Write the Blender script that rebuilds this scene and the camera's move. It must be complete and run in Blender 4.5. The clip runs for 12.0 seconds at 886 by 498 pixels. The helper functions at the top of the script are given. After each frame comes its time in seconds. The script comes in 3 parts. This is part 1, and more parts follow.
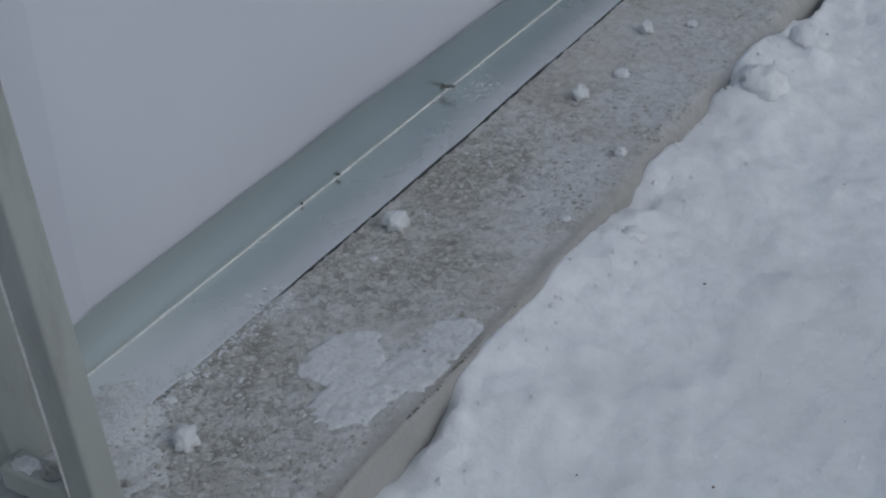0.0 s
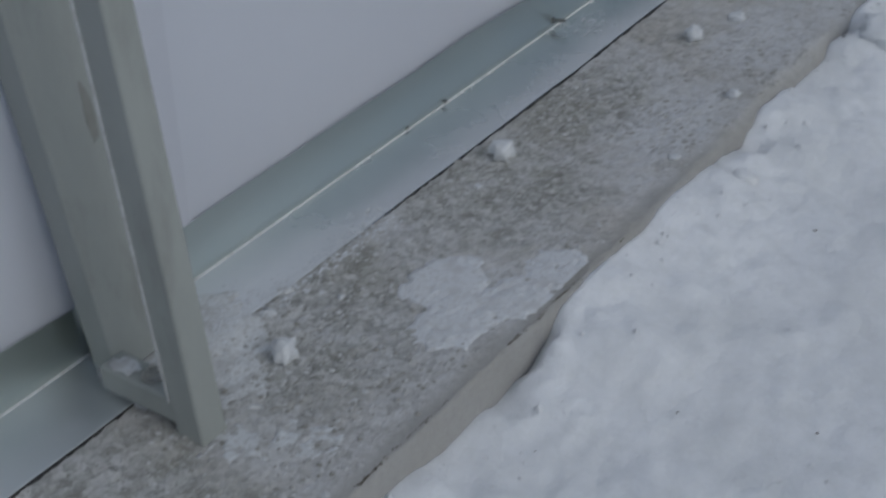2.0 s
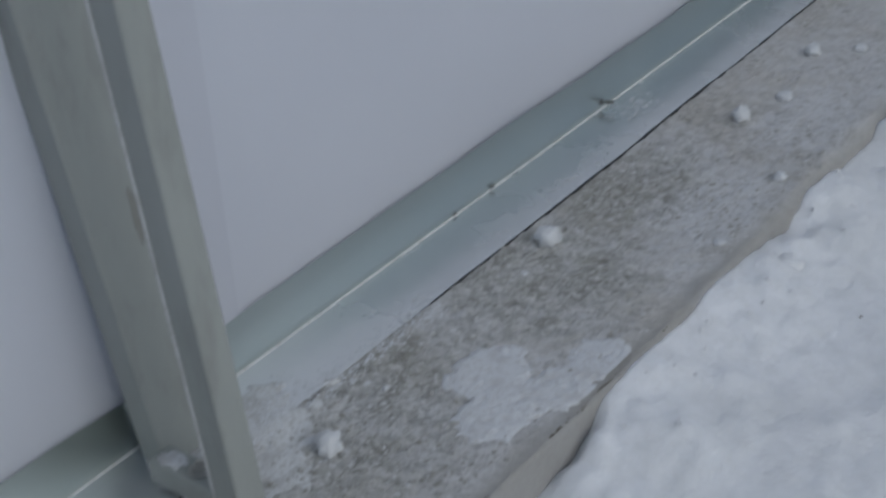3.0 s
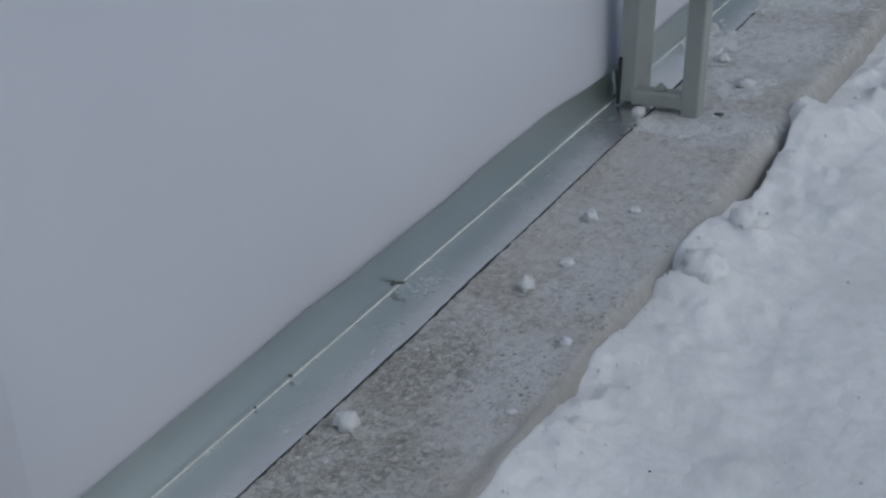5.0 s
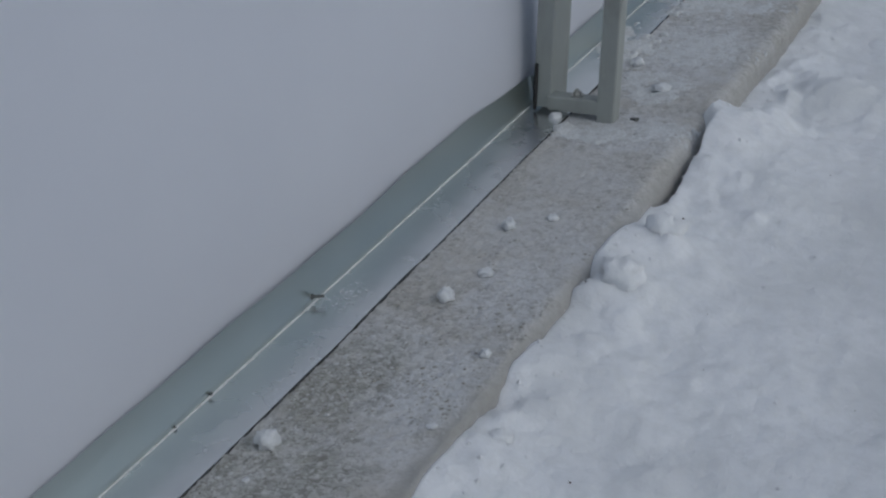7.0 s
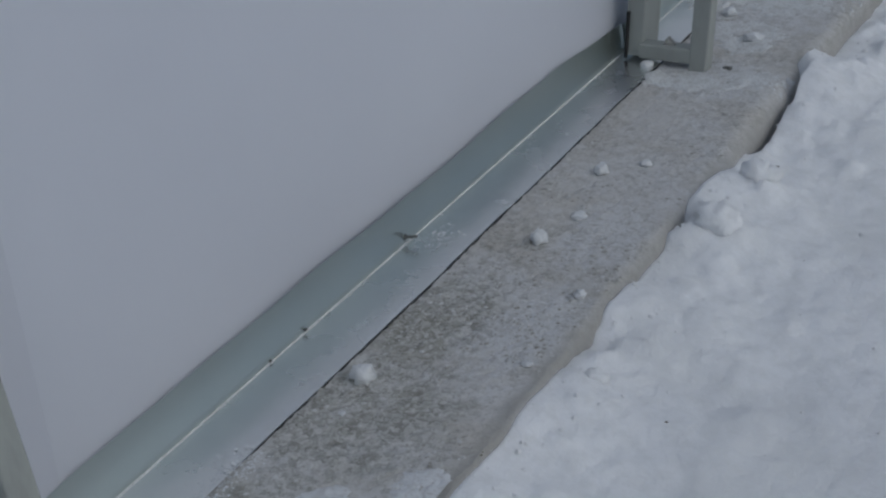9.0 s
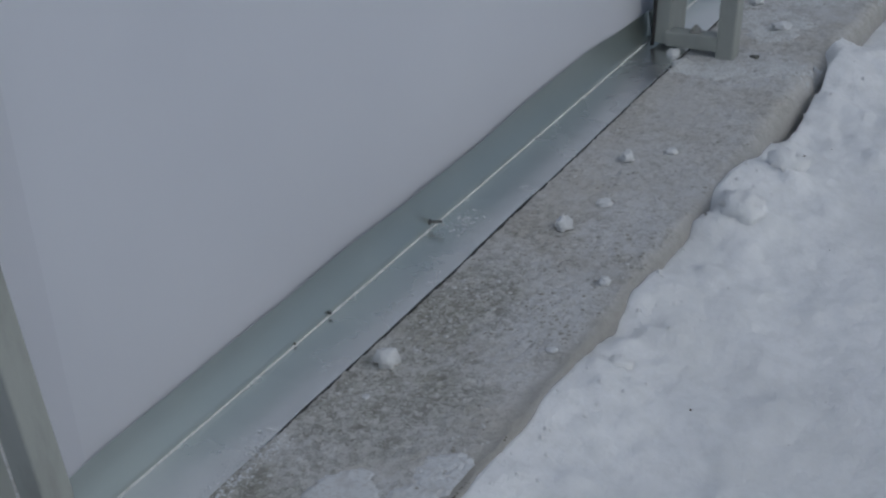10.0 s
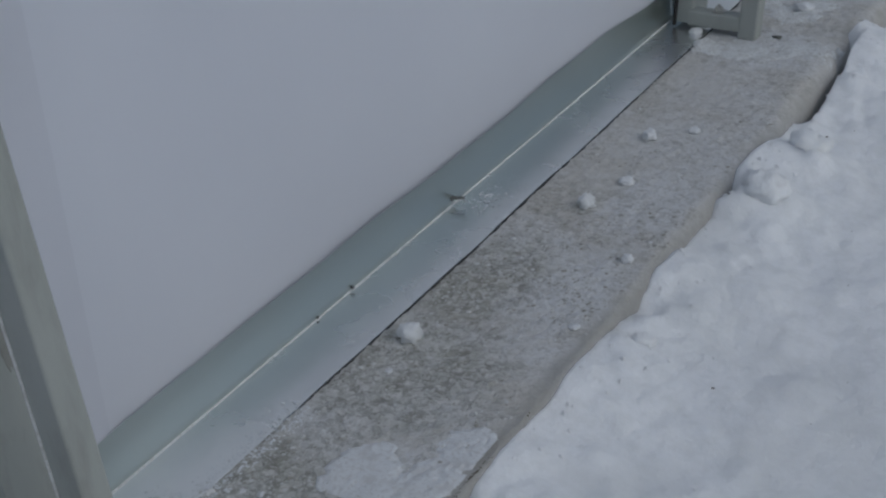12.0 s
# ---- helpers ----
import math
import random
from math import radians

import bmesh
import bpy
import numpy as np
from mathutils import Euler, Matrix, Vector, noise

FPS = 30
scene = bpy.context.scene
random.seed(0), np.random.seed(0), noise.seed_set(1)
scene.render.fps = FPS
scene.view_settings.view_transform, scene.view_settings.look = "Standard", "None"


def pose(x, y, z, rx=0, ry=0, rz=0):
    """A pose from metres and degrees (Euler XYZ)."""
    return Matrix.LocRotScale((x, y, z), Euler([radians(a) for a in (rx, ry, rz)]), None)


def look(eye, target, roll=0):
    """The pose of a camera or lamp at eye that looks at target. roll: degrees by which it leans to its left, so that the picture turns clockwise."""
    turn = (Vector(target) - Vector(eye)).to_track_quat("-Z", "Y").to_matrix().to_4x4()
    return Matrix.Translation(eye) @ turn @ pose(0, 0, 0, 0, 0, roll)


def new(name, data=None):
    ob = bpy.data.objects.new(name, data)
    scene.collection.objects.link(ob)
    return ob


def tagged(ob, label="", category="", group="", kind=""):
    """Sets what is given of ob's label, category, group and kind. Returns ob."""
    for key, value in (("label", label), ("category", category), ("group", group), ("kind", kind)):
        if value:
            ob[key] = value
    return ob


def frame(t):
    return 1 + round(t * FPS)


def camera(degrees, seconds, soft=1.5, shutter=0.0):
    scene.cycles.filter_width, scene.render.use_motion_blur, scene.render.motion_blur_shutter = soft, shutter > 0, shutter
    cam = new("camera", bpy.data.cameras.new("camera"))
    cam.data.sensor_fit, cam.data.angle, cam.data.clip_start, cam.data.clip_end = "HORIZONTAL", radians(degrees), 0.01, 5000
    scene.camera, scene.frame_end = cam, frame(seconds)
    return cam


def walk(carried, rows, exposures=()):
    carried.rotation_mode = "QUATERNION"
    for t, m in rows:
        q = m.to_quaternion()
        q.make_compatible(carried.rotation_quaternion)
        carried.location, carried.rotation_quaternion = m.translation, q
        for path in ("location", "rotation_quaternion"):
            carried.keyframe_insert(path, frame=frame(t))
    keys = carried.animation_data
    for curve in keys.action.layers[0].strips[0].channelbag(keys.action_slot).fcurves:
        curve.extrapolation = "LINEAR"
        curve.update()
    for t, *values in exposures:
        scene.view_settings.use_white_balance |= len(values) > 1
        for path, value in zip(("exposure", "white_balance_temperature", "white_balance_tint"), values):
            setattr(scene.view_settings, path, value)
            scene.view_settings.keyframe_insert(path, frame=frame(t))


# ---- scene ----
cam = camera(32.4, 12.0, soft=2.2, shutter=0.3)
PATH = [
    (0, (0.61, -0.816, 0.578), (-0.289, 0.613, -0.495), -2.7),
    (0.5, (0.616, -0.816, 0.576), (-0.293, 0.606, -0.496), -2.8),
    (1, (0.613, -0.814, 0.572), (-0.262, 0.609, -0.528), -2.4),
    (1.5, (0.615, -0.813, 0.572), (-0.282, 0.61, -0.51), -2.9),
    (1.8, (0.603, -0.829, 0.557), (-0.341, 0.564, -0.523), -2.3),
    (2, (0.593, -0.827, 0.551), (-0.375, 0.524, -0.56), -1.4),
    (2.2, (0.587, -0.826, 0.54), (-0.426, 0.463, -0.609), -1.2),
    (2.5, (0.577, -0.825, 0.551), (-0.451, 0.415, -0.635), -0.4),
    (2.7, (0.58, -0.823, 0.56), (-0.469, 0.445, -0.576), -1.2),
    (3, (0.605, -0.812, 0.584), (-0.455, 0.51, -0.477), -3.3),
    (3.2, (0.614, -0.813, 0.597), (-0.411, 0.577, -0.412), -3.2),
    (3.5, (0.625, -0.81, 0.597), (-0.392, 0.607, -0.382), -4.0),
    (5.3, (0.65, -0.808, 0.621), (-0.267, 0.735, -0.263), -5.1),
    (5.5, (0.649, -0.804, 0.623), (-0.257, 0.74, -0.269), -5.3),
    (6, (0.648, -0.807, 0.623), (-0.253, 0.736, -0.276), -5.0),
    (6.5, (0.662, -0.795, 0.623), (-0.212, 0.762, -0.277), -5.5),
    (6.7, (0.655, -0.796, 0.633), (-0.187, 0.772, -0.279), -4.3),
    (8.3, (0.647, -0.816, 0.616), (-0.244, 0.744, -0.263), -5.8),
    (8.5, (0.643, -0.813, 0.614), (-0.258, 0.725, -0.292), -5.6),
    (9, (0.634, -0.818, 0.609), (-0.284, 0.693, -0.326), -5.0),
    (9.5, (0.629, -0.82, 0.604), (-0.301, 0.68, -0.337), -4.8),
    (10, (0.63, -0.821, 0.607), (-0.307, 0.671, -0.34), -4.7),
    (10.5, (0.629, -0.824, 0.611), (-0.323, 0.658, -0.336), -4.5),
    (11, (0.623, -0.831, 0.603), (-0.323, 0.651, -0.352), -4.1),
    (11.5, (0.622, -0.828, 0.603), (-0.335, 0.633, -0.372), -4.3),
    (12, (0.621, -0.829, 0.604), (-0.321, 0.647, -0.364), -4.2),
]
walk(cam, [(t, look(eye, target, roll)) for t, eye, target, roll in PATH], exposures=[(0, -0.93, 5730, 5), (2, -0.94, 5730, 5), (2.7, -0.9, 5730, 5), (3.3, -0.82, 5730, 5), (5.5, -0.93, 5730, 5), (6.7, -0.95, 5730, 5), (9, -1.02, 5730, 5), (12, -1.01, 5730, 5)])

# ---- world and light ----
SKY_STRENGTH, SUN_STRENGTH = 0.122, 0.14
world = bpy.data.worlds.new("overcast_sky")
scene.world = world
world.use_nodes = True
wn = world.node_tree
sky = wn.nodes.new("ShaderNodeTexSky")
sky.sky_type, sky.sun_disc = "NISHITA", False
sky.sun_elevation, sky.sun_rotation = radians(39), radians(100)
sky.air_density, sky.dust_density = 1.0, 4.0
pale = wn.nodes.new("ShaderNodeHueSaturation")
pale.inputs["Saturation"].default_value = 0.7
wn.links.new(sky.outputs["Color"], pale.inputs["Color"])
wn.links.new(pale.outputs["Color"], wn.nodes["Background"].inputs["Color"])
wn.nodes["Background"].inputs["Strength"].default_value = SKY_STRENGTH
sun_lamp = bpy.data.lights.new("sun", "SUN")
sun_lamp.energy, sun_lamp.angle, sun_lamp.color = SUN_STRENGTH, radians(70), (1.0, 0.97, 0.93)
new("sun", sun_lamp).matrix_world = look((4, 0.6, 4), (0, 0, 0))


# ---- materials ----
class Mat:
    """A node material with short ways to make its nodes."""

    def __init__(self, name, rough=0.6, metal=0.0, spec=0.5):
        self.m = bpy.data.materials.new(name)
        self.m.use_nodes = True
        self.t = self.m.node_tree
        self.b = self.t.nodes["Principled BSDF"]
        self.b.inputs["Roughness"].default_value = rough
        self.b.inputs["Metallic"].default_value = metal
        self.b.inputs["Specular IOR Level"].default_value = spec
        self.co = self.t.nodes.new("ShaderNodeTexCoord").outputs["Object"]

    def node(self, kind, **inputs):
        n = self.t.nodes.new(kind)
        for key, value in inputs.items():
            self.put(value, n.inputs[key.replace("_", " ")])
        return n

    def put(self, value, socket):
        if isinstance(value, bpy.types.NodeSocket):
            self.t.links.new(value, socket)
        else:
            socket.default_value = value

    def noise(self, scale, detail=4.0, rough=0.55, stretch=None, shift=0.0):
        co = self.co
        if stretch or shift:
            mp = self.node("ShaderNodeMapping", Vector=co)
            mp.inputs["Scale"].default_value = stretch or (1, 1, 1)
            mp.inputs["Location"].default_value = (shift, shift * 0.7, shift * 0.3)
            co = mp.outputs["Vector"]
        return self.node("ShaderNodeTexNoise", Vector=co, Scale=scale, Detail=detail, Roughness=rough).outputs["Fac"]

    def ramp(self, fac, *stops):
        r = self.node("ShaderNodeValToRGB", Fac=fac)
        while len(r.color_ramp.elements) < len(stops):
            r.color_ramp.elements.new(0.5)
        for e, (p, c) in zip(r.color_ramp.elements, stops):
            e.position = p
            e.color = (c, c, c, 1) if isinstance(c, (int, float)) else (*c, 1)
        return r.outputs["Color"]

    def mix(self, fac, a, b, how="MIX"):
        n = self.t.nodes.new("ShaderNodeMix")
        n.data_type, n.blend_type = "RGBA", how
        for value, socket in ((fac, n.inputs[0]), (a, n.inputs[6]), (b, n.inputs[7])):
            self.put((*value, 1) if isinstance(value, tuple) and len(value) == 3 else value, socket)
        return n.outputs[2]

    def math(self, op, a, b):
        n = self.t.nodes.new("ShaderNodeMath")
        n.operation = op
        self.put(a, n.inputs[0])
        self.put(b, n.inputs[1])
        return n.outputs[0]

    def colour(self, value):
        self.put((*value, 1) if isinstance(value, tuple) else value, self.b.inputs["Base Color"])
        return self

    def bump(self, *layers):
        last = None
        for height, strength, distance in layers:
            n = self.node("ShaderNodeBump", Height=height, Strength=strength, Distance=distance)
            if last:
                self.t.links.new(last, n.inputs["Normal"])
            last = n.outputs["Normal"]
        self.t.links.new(last, self.b.inputs["Normal"])
        return self


def make_concrete():
    s = Mat("frosted_concrete", rough=0.85, spec=0.3)
    blotch = s.noise(8, 5, 0.6)
    mid = s.noise(105, 4, 0.68)
    grain = s.noise(300, 3, 0.7)
    crust = s.ramp(s.noise(11, 4, 0.6, shift=5.2), (0.36, 0.0), (0.54, 1.0))
    across = s.node("ShaderNodeSeparateXYZ", Vector=s.co).outputs["X"]
    inward = s.ramp(s.math("ADD", across, s.math("MULTIPLY", blotch, 0.03)), (0.205, 1.0), (0.217, 0.0))
    bare = None
    for cx, cy, rx, ry in ((0.09, -0.27, 0.09, 0.15), (0.10, -0.08, 0.10, 0.11), (0.09, 0.07, 0.07, 0.10), (0.10, -0.50, 0.17, 0.16)):
        mp = s.node("ShaderNodeMapping", Vector=s.co)
        mp.inputs["Scale"].default_value = (1 / rx, 1 / ry, 0)
        mp.inputs["Location"].default_value = (-cx / rx, -cy / ry, 0)
        ball = s.t.nodes.new("ShaderNodeTexGradient")
        ball.gradient_type = "SPHERICAL"
        s.t.links.new(mp.outputs["Vector"], ball.inputs["Vector"])
        spread = s.math("ADD", ball.outputs["Fac"], s.math("MULTIPLY", s.math("SUBTRACT", s.noise(30, 5, 0.65, shift=cx * 7 + cy), 0.5), 1.0))
        zone = s.ramp(spread, (0.1, 0.0), (0.5, 1.0))
        bare = zone if bare is None else s.math("MAXIMUM", bare, zone)
    crust = s.math("MULTIPLY", s.math("MAXIMUM", s.math("MULTIPLY", crust, 0.45), bare), inward)
    base = s.mix(s.ramp(blotch, (0.35, 0.0), (0.65, 1.0)), (0.46, 0.447, 0.418), (0.56, 0.547, 0.52))
    dark = s.math("MULTIPLY", s.ramp(mid, (0.38, 0.55), (0.52, 0.0)), s.math("ADD", s.math("MULTIPLY", crust, 0.8), 0.2))
    base = s.mix(s.math("MULTIPLY", bare, 0.85), base, (0.32, 0.326, 0.288))
    base = s.mix(dark, base, (0.250, 0.243, 0.221))
    pits = s.math("MULTIPLY", s.ramp(grain, (0.32, 0.7), (0.47, 0.0)), s.math("ADD", s.math("MULTIPLY", crust, 0.75), 0.25))
    base = s.mix(pits, base, (0.265, 0.259, 0.235))
    pale_grain = s.math("MULTIPLY", s.ramp(s.noise(170, 3, 0.65, shift=3.1), (0.53, 0.0), (0.66, 0.85)), s.math("ADD", s.math("MULTIPLY", crust, 0.8), 0.2))
    base = s.mix(pale_grain, base, (0.56, 0.56, 0.55))
    frost = s.math("MULTIPLY", s.ramp(s.noise(9, 6, 0.66, shift=7.3), (0.42, 0.0), (0.62, 0.9)), s.ramp(grain, (0.3, 0.45), (0.6, 0.95)))
    for cx, cy, rx, ry, k in ((0.158, 0.075, 0.066, 0.13, 0.95), (0.155, 0.24, 0.07, 0.12, 0.9), (0.12, 0.36, 0.09, 0.10, 0.7), (0.11, 0.60, 0.14, 0.10, 1.0), (0.10, 0.84, 0.15, 0.24, 1.0), (0.12, 0.48, 0.10, 0.10, 0.6), (0.10, 1.15, 0.15, 0.2, 0.8),
                              (0.07, -0.33, 0.09, 0.08, 0.5), (0.14, -0.365, 0.07, 0.045, 0.6), (0.183, -0.30, 0.024, 0.22, 0.65)):
        mp = s.node("ShaderNodeMapping", Vector=s.co)
        mp.inputs["Scale"].default_value = (1 / rx, 1 / ry, 0)
        mp.inputs["Location"].default_value = (-cx / rx, -cy / ry, 0)
        ball = s.t.nodes.new("ShaderNodeTexGradient")
        ball.gradient_type = "SPHERICAL"
        s.t.links.new(mp.outputs["Vector"], ball.inputs["Vector"])
        spread = s.math("ADD", ball.outputs["Fac"], s.math("MULTIPLY", s.math("SUBTRACT", s.noise(38, 6, 0.68, shift=cx * 9), 0.5), 1.3))
        frost = s.math("MAXIMUM", frost, s.math("MULTIPLY", s.ramp(spread, (0.12, 0.0), (0.62, k)), s.ramp(grain, (0.3, 0.55), (0.6, 1.0))))
    base = s.mix(frost, base, (0.61, 0.625, 0.65))
    for size, k in ((120, 0.36), (210, 0.44), (340, 0.34)):
        grains = s.node("ShaderNodeTexVoronoi", Vector=s.mix(0.012, s.co, s.node("ShaderNodeTexNoise", Vector=s.co, Scale=150.0).outputs["Color"], "ADD"), Scale=size)
        tone = s.node("ShaderNodeSeparateColor", Color=grains.outputs["Color"]).outputs[0]
        level = s.math("ADD", s.math("MULTIPLY", crust, k), 0.09)
        base = s.mix(s.math("MULTIPLY", s.ramp(tone, (0.06, 1.0), (0.34, 0.0)), level), base, (0.215, 0.21, 0.19))
        base = s.mix(s.math("MULTIPLY", s.ramp(tone, (0.72, 0.0), (0.95, 1.0)), level), base, (0.60, 0.60, 0.59))
    margin = s.mix(mid, (0.27, 0.267, 0.253), (0.345, 0.34, 0.325))
    base = s.mix(s.math("MULTIPLY", s.math("SUBTRACT", 1.0, inward), 0.75), base, margin)
    s.colour(base)
    relief = s.math("MULTIPLY", s.math("ADD", s.math("MULTIPLY", inward, 0.75), 0.25), mid)
    return s.bump((relief, 0.4, 0.005), (grain, 0.4, 0.0025)).m


def make_snow(name, tint=(0.84, 0.86, 0.895), dirty=(0.70, 0.72, 0.74)):
    s = Mat(name, rough=0.75, spec=0.25)
    soft = s.noise(6, 6, 0.6)
    grain = s.noise(240, 4, 0.6)
    c = s.mix(s.ramp(soft, (0.3, 1.0), (0.55, 0.0)), tint, dirty)
    c = s.mix(s.ramp(s.noise(48, 6, 0.72, shift=2.6), (0.36, 0.55), (0.56, 0.0)), c, dirty)
    s.colour(c)
    s.b.inputs["Subsurface Weight"].default_value = 0.6
    s.b.inputs["Subsurface Radius"].default_value = (1.0, 1.0, 1.0)
    s.b.inputs["Subsurface Scale"].default_value = 0.006
    return s.bump((s.noise(60, 6, 0.7), 0.22, 0.010), (grain, 0.3, 0.003)).m


def make_galvanised(name, film, dark, light, smooth, foot=0.0):
    """Spangled zinc; film: how much thin frost lies on it; smooth: its least roughness;
    foot: frost blown against the post at the strip's end."""
    s = Mat(name, rough=0.3, metal=1.0)
    cloud = s.noise(16, 5, 0.6, stretch=(1, 0.35, 1))
    fine = s.noise(160, 3, 0.6)
    zinc = s.mix(cloud, dark, light)
    frost = s.math("MULTIPLY", s.ramp(s.noise(24, 6, 0.65, shift=1.7), (0.34, 0.25), (0.66, 1.0)), film)
    if foot:
        mp = s.node("ShaderNodeMapping", Vector=s.co)
        mp.inputs["Scale"].default_value = (1 / 0.09, 1 / 0.20, 0)
        mp.inputs["Location"].default_value = (-0.05 / 0.09, -0.05 / 0.20, 0)
        ball = s.t.nodes.new("ShaderNodeTexGradient")
        ball.gradient_type = "SPHERICAL"
        s.t.links.new(mp.outputs["Vector"], ball.inputs["Vector"])
        spread = s.math("ADD", ball.outputs["Fac"], s.math("MULTIPLY", s.math("SUBTRACT", s.noise(55, 7, 0.7), 0.5), 0.7))
        frost = s.math("MAXIMUM", frost, s.ramp(spread, (0.12, 0.0), (0.72, foot)))
    s.colour(s.mix(frost, zinc, (0.70, 0.73, 0.78)))
    s.put(s.math("SUBTRACT", 1.0, frost), s.b.inputs["Metallic"])
    s.put(s.math("ADD", s.ramp(s.noise(14, 3, 0.5, shift=2.0), (0.3, smooth), (0.7, smooth + 0.05)), s.math("MULTIPLY", frost, 0.25)), s.b.inputs["Roughness"])
    return s.bump((cloud, 0.025, 0.01), (fine, 0.015, 0.001)).m


def make_polycarbonate(name, a, b):
    s = Mat(name, rough=0.55, spec=0.2)
    ribs = s.node("ShaderNodeTexWave", Vector=s.co, Scale=28.0, Distortion=0.3, Detail=1.0)
    ribs.bands_direction = "Y"
    cloud = s.noise(3.5, 3, 0.5)
    c = s.mix(s.ramp(cloud, (0.3, 0.0), (0.7, 1.0)), a, b)
    s.colour(s.mix(s.math("MULTIPLY", ribs.outputs["Fac"], 0.015), c, (0.9, 0.92, 0.95)))
    s.bump((ribs.outputs["Fac"], 0.006, 0.003), (cloud, 0.08, 0.05))
    # part of the light comes through the milky sheet from inside
    glow = s.node("ShaderNodeBsdfTranslucent", Color=(0.96, 0.965, 0.99, 1))
    both = s.node("ShaderNodeMixShader", Fac=0.46)
    s.t.links.new(s.b.outputs[0], both.inputs[1])
    s.t.links.new(glow.outputs[0], both.inputs[2])
    s.t.links.new(both.outputs[0], s.t.nodes["Material Output"].inputs["Surface"])
    return s.m


def make_paint():
    s = Mat("grey_green_paint", rough=0.45, spec=0.4)
    wear = s.noise(35, 6, 0.65, stretch=(1, 1, 0.25))
    c = s.mix(wear, (0.28, 0.30, 0.285), (0.37, 0.39, 0.37))
    c = s.mix(s.ramp(s.noise(26, 5, 0.65, stretch=(1, 1, 0.3), shift=4), (0.56, 0.0), (0.70, 0.5)), c, (0.22, 0.228, 0.21))
    s.colour(c)
    return s.bump((s.noise(220, 3, 0.6), 0.15, 0.002), (wear, 0.1, 0.004)).m


def make_plain(name, colour, rough, metal=0.0, scale=200):
    s = Mat(name, rough=rough, metal=metal)
    n = s.noise(scale, 4, 0.6)
    s.colour(s.mix(n, tuple(c * 0.75 for c in colour), tuple(min(1, c * 1.2) for c in colour)))
    return s.bump((n, 0.2, 0.002)).m


CONCRETE = make_concrete()
SNOW = make_snow("packed_snow")
CRUMB = make_snow("snow_crumb", (0.70, 0.72, 0.75), (0.58, 0.60, 0.62))
# One bent sheet: upright leg coloured as shaded, frosted flat leg as lit.
ZINC_SHADED = make_galvanised("galvanised_steel_shaded", 0.06, (0.55, 0.605, 0.575), (0.62, 0.675, 0.645), 0.29)
ZINC_FROSTED_LIT = make_galvanised("frosted_galvanised_steel_lit", 0.13, (0.77, 0.785, 0.785), (0.85, 0.86, 0.875), 0.22, 0.65)
ZINC_DULL = make_galvanised("dull_galvanised_steel", 0.34, (0.62, 0.66, 0.67), (0.70, 0.74, 0.76), 0.34)
SHEET = make_polycarbonate("milky_polycarbonate", (0.765, 0.785, 0.85), (0.825, 0.845, 0.905))
SHEET_DARKER = make_polycarbonate("darker_polycarbonate", (0.69, 0.71, 0.77), (0.75, 0.77, 0.83))
PAINT = make_paint()
# Black for the post's seal and for the shadow strip below the flashing.
RUBBER_AND_SHADE = make_plain("black_rubber_and_shade", (0.02, 0.02, 0.022), 0.7)
BOLT = make_plain("zinc_bolt", (0.5, 0.5, 0.48), 0.4, 1.0)
SCREW = make_plain("dark_screw", (0.16, 0.165, 0.16), 0.45, 0.8)
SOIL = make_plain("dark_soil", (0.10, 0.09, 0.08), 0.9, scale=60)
DEBRIS = make_plain("plant_debris", (0.09, 0.075, 0.06), 0.8)
GRIT = make_plain("grit", (0.33, 0.322, 0.295), 0.85)


def make_frost(name, lo, hi):
    s = Mat(name, rough=0.8, spec=0.25)
    grain = s.noise(330, 3, 0.65)
    c = s.mix(s.ramp(grain, (0.34, 0.0), (0.52, 1.0)), lo, hi)
    s.colour(s.mix(s.ramp(s.noise(60, 4, 0.6), (0.36, 0.8), (0.5, 0.0)), c, lo))
    return s.bump((grain, 0.2, 0.002)).m


def make_grains(name, lo, hi):
    s = Mat(name, rough=0.8, spec=0.25)
    pick = s.t.nodes.new("ShaderNodeNewGeometry").outputs["Random Per Island"]
    s.colour(s.mix(pick, lo, hi))
    return s.bump((s.noise(500, 2, 0.6), 0.2, 0.001)).m


FROST_AND_GLINT = make_frost("crusted_frost_and_glint", (0.48, 0.485, 0.485), (0.635, 0.655, 0.67))
PATCH = make_frost("patch_snow", (0.55, 0.555, 0.565), (0.655, 0.675, 0.70))
ICE_GRAINS = make_grains("ice_grains", (0.36, 0.358, 0.34), (0.60, 0.61, 0.615))
PALE_GRAINS = make_grains("pale_frost_grains", (0.62, 0.64, 0.665), (0.72, 0.745, 0.78))
SCUFF = make_plain("scuffed_paint", (0.26, 0.265, 0.245), 0.6, scale=40)


# ---- shared builders ----
def mesh_of(name, bm, material, smooth=False):
    me = bpy.data.meshes.new(name)
    bmesh.ops.recalc_face_normals(bm, faces=bm.faces)
    bm.to_mesh(me)
    bm.free()
    me.materials.append(material)
    if smooth:
        me.polygons.foreach_set("use_smooth", [True] * len(me.polygons))
    return me


def part(name, bm, material, parent=None, label="", smooth=False):
    ob = new(name, mesh_of(name, bm, material, smooth))
    if parent:
        ob.parent = parent
    if label:
        ob["label"] = label
    return ob


def thing(name, at=(0, 0, 0)):
    ob = new(name)
    ob.location = at
    ob.empty_display_size = 0.05
    return ob


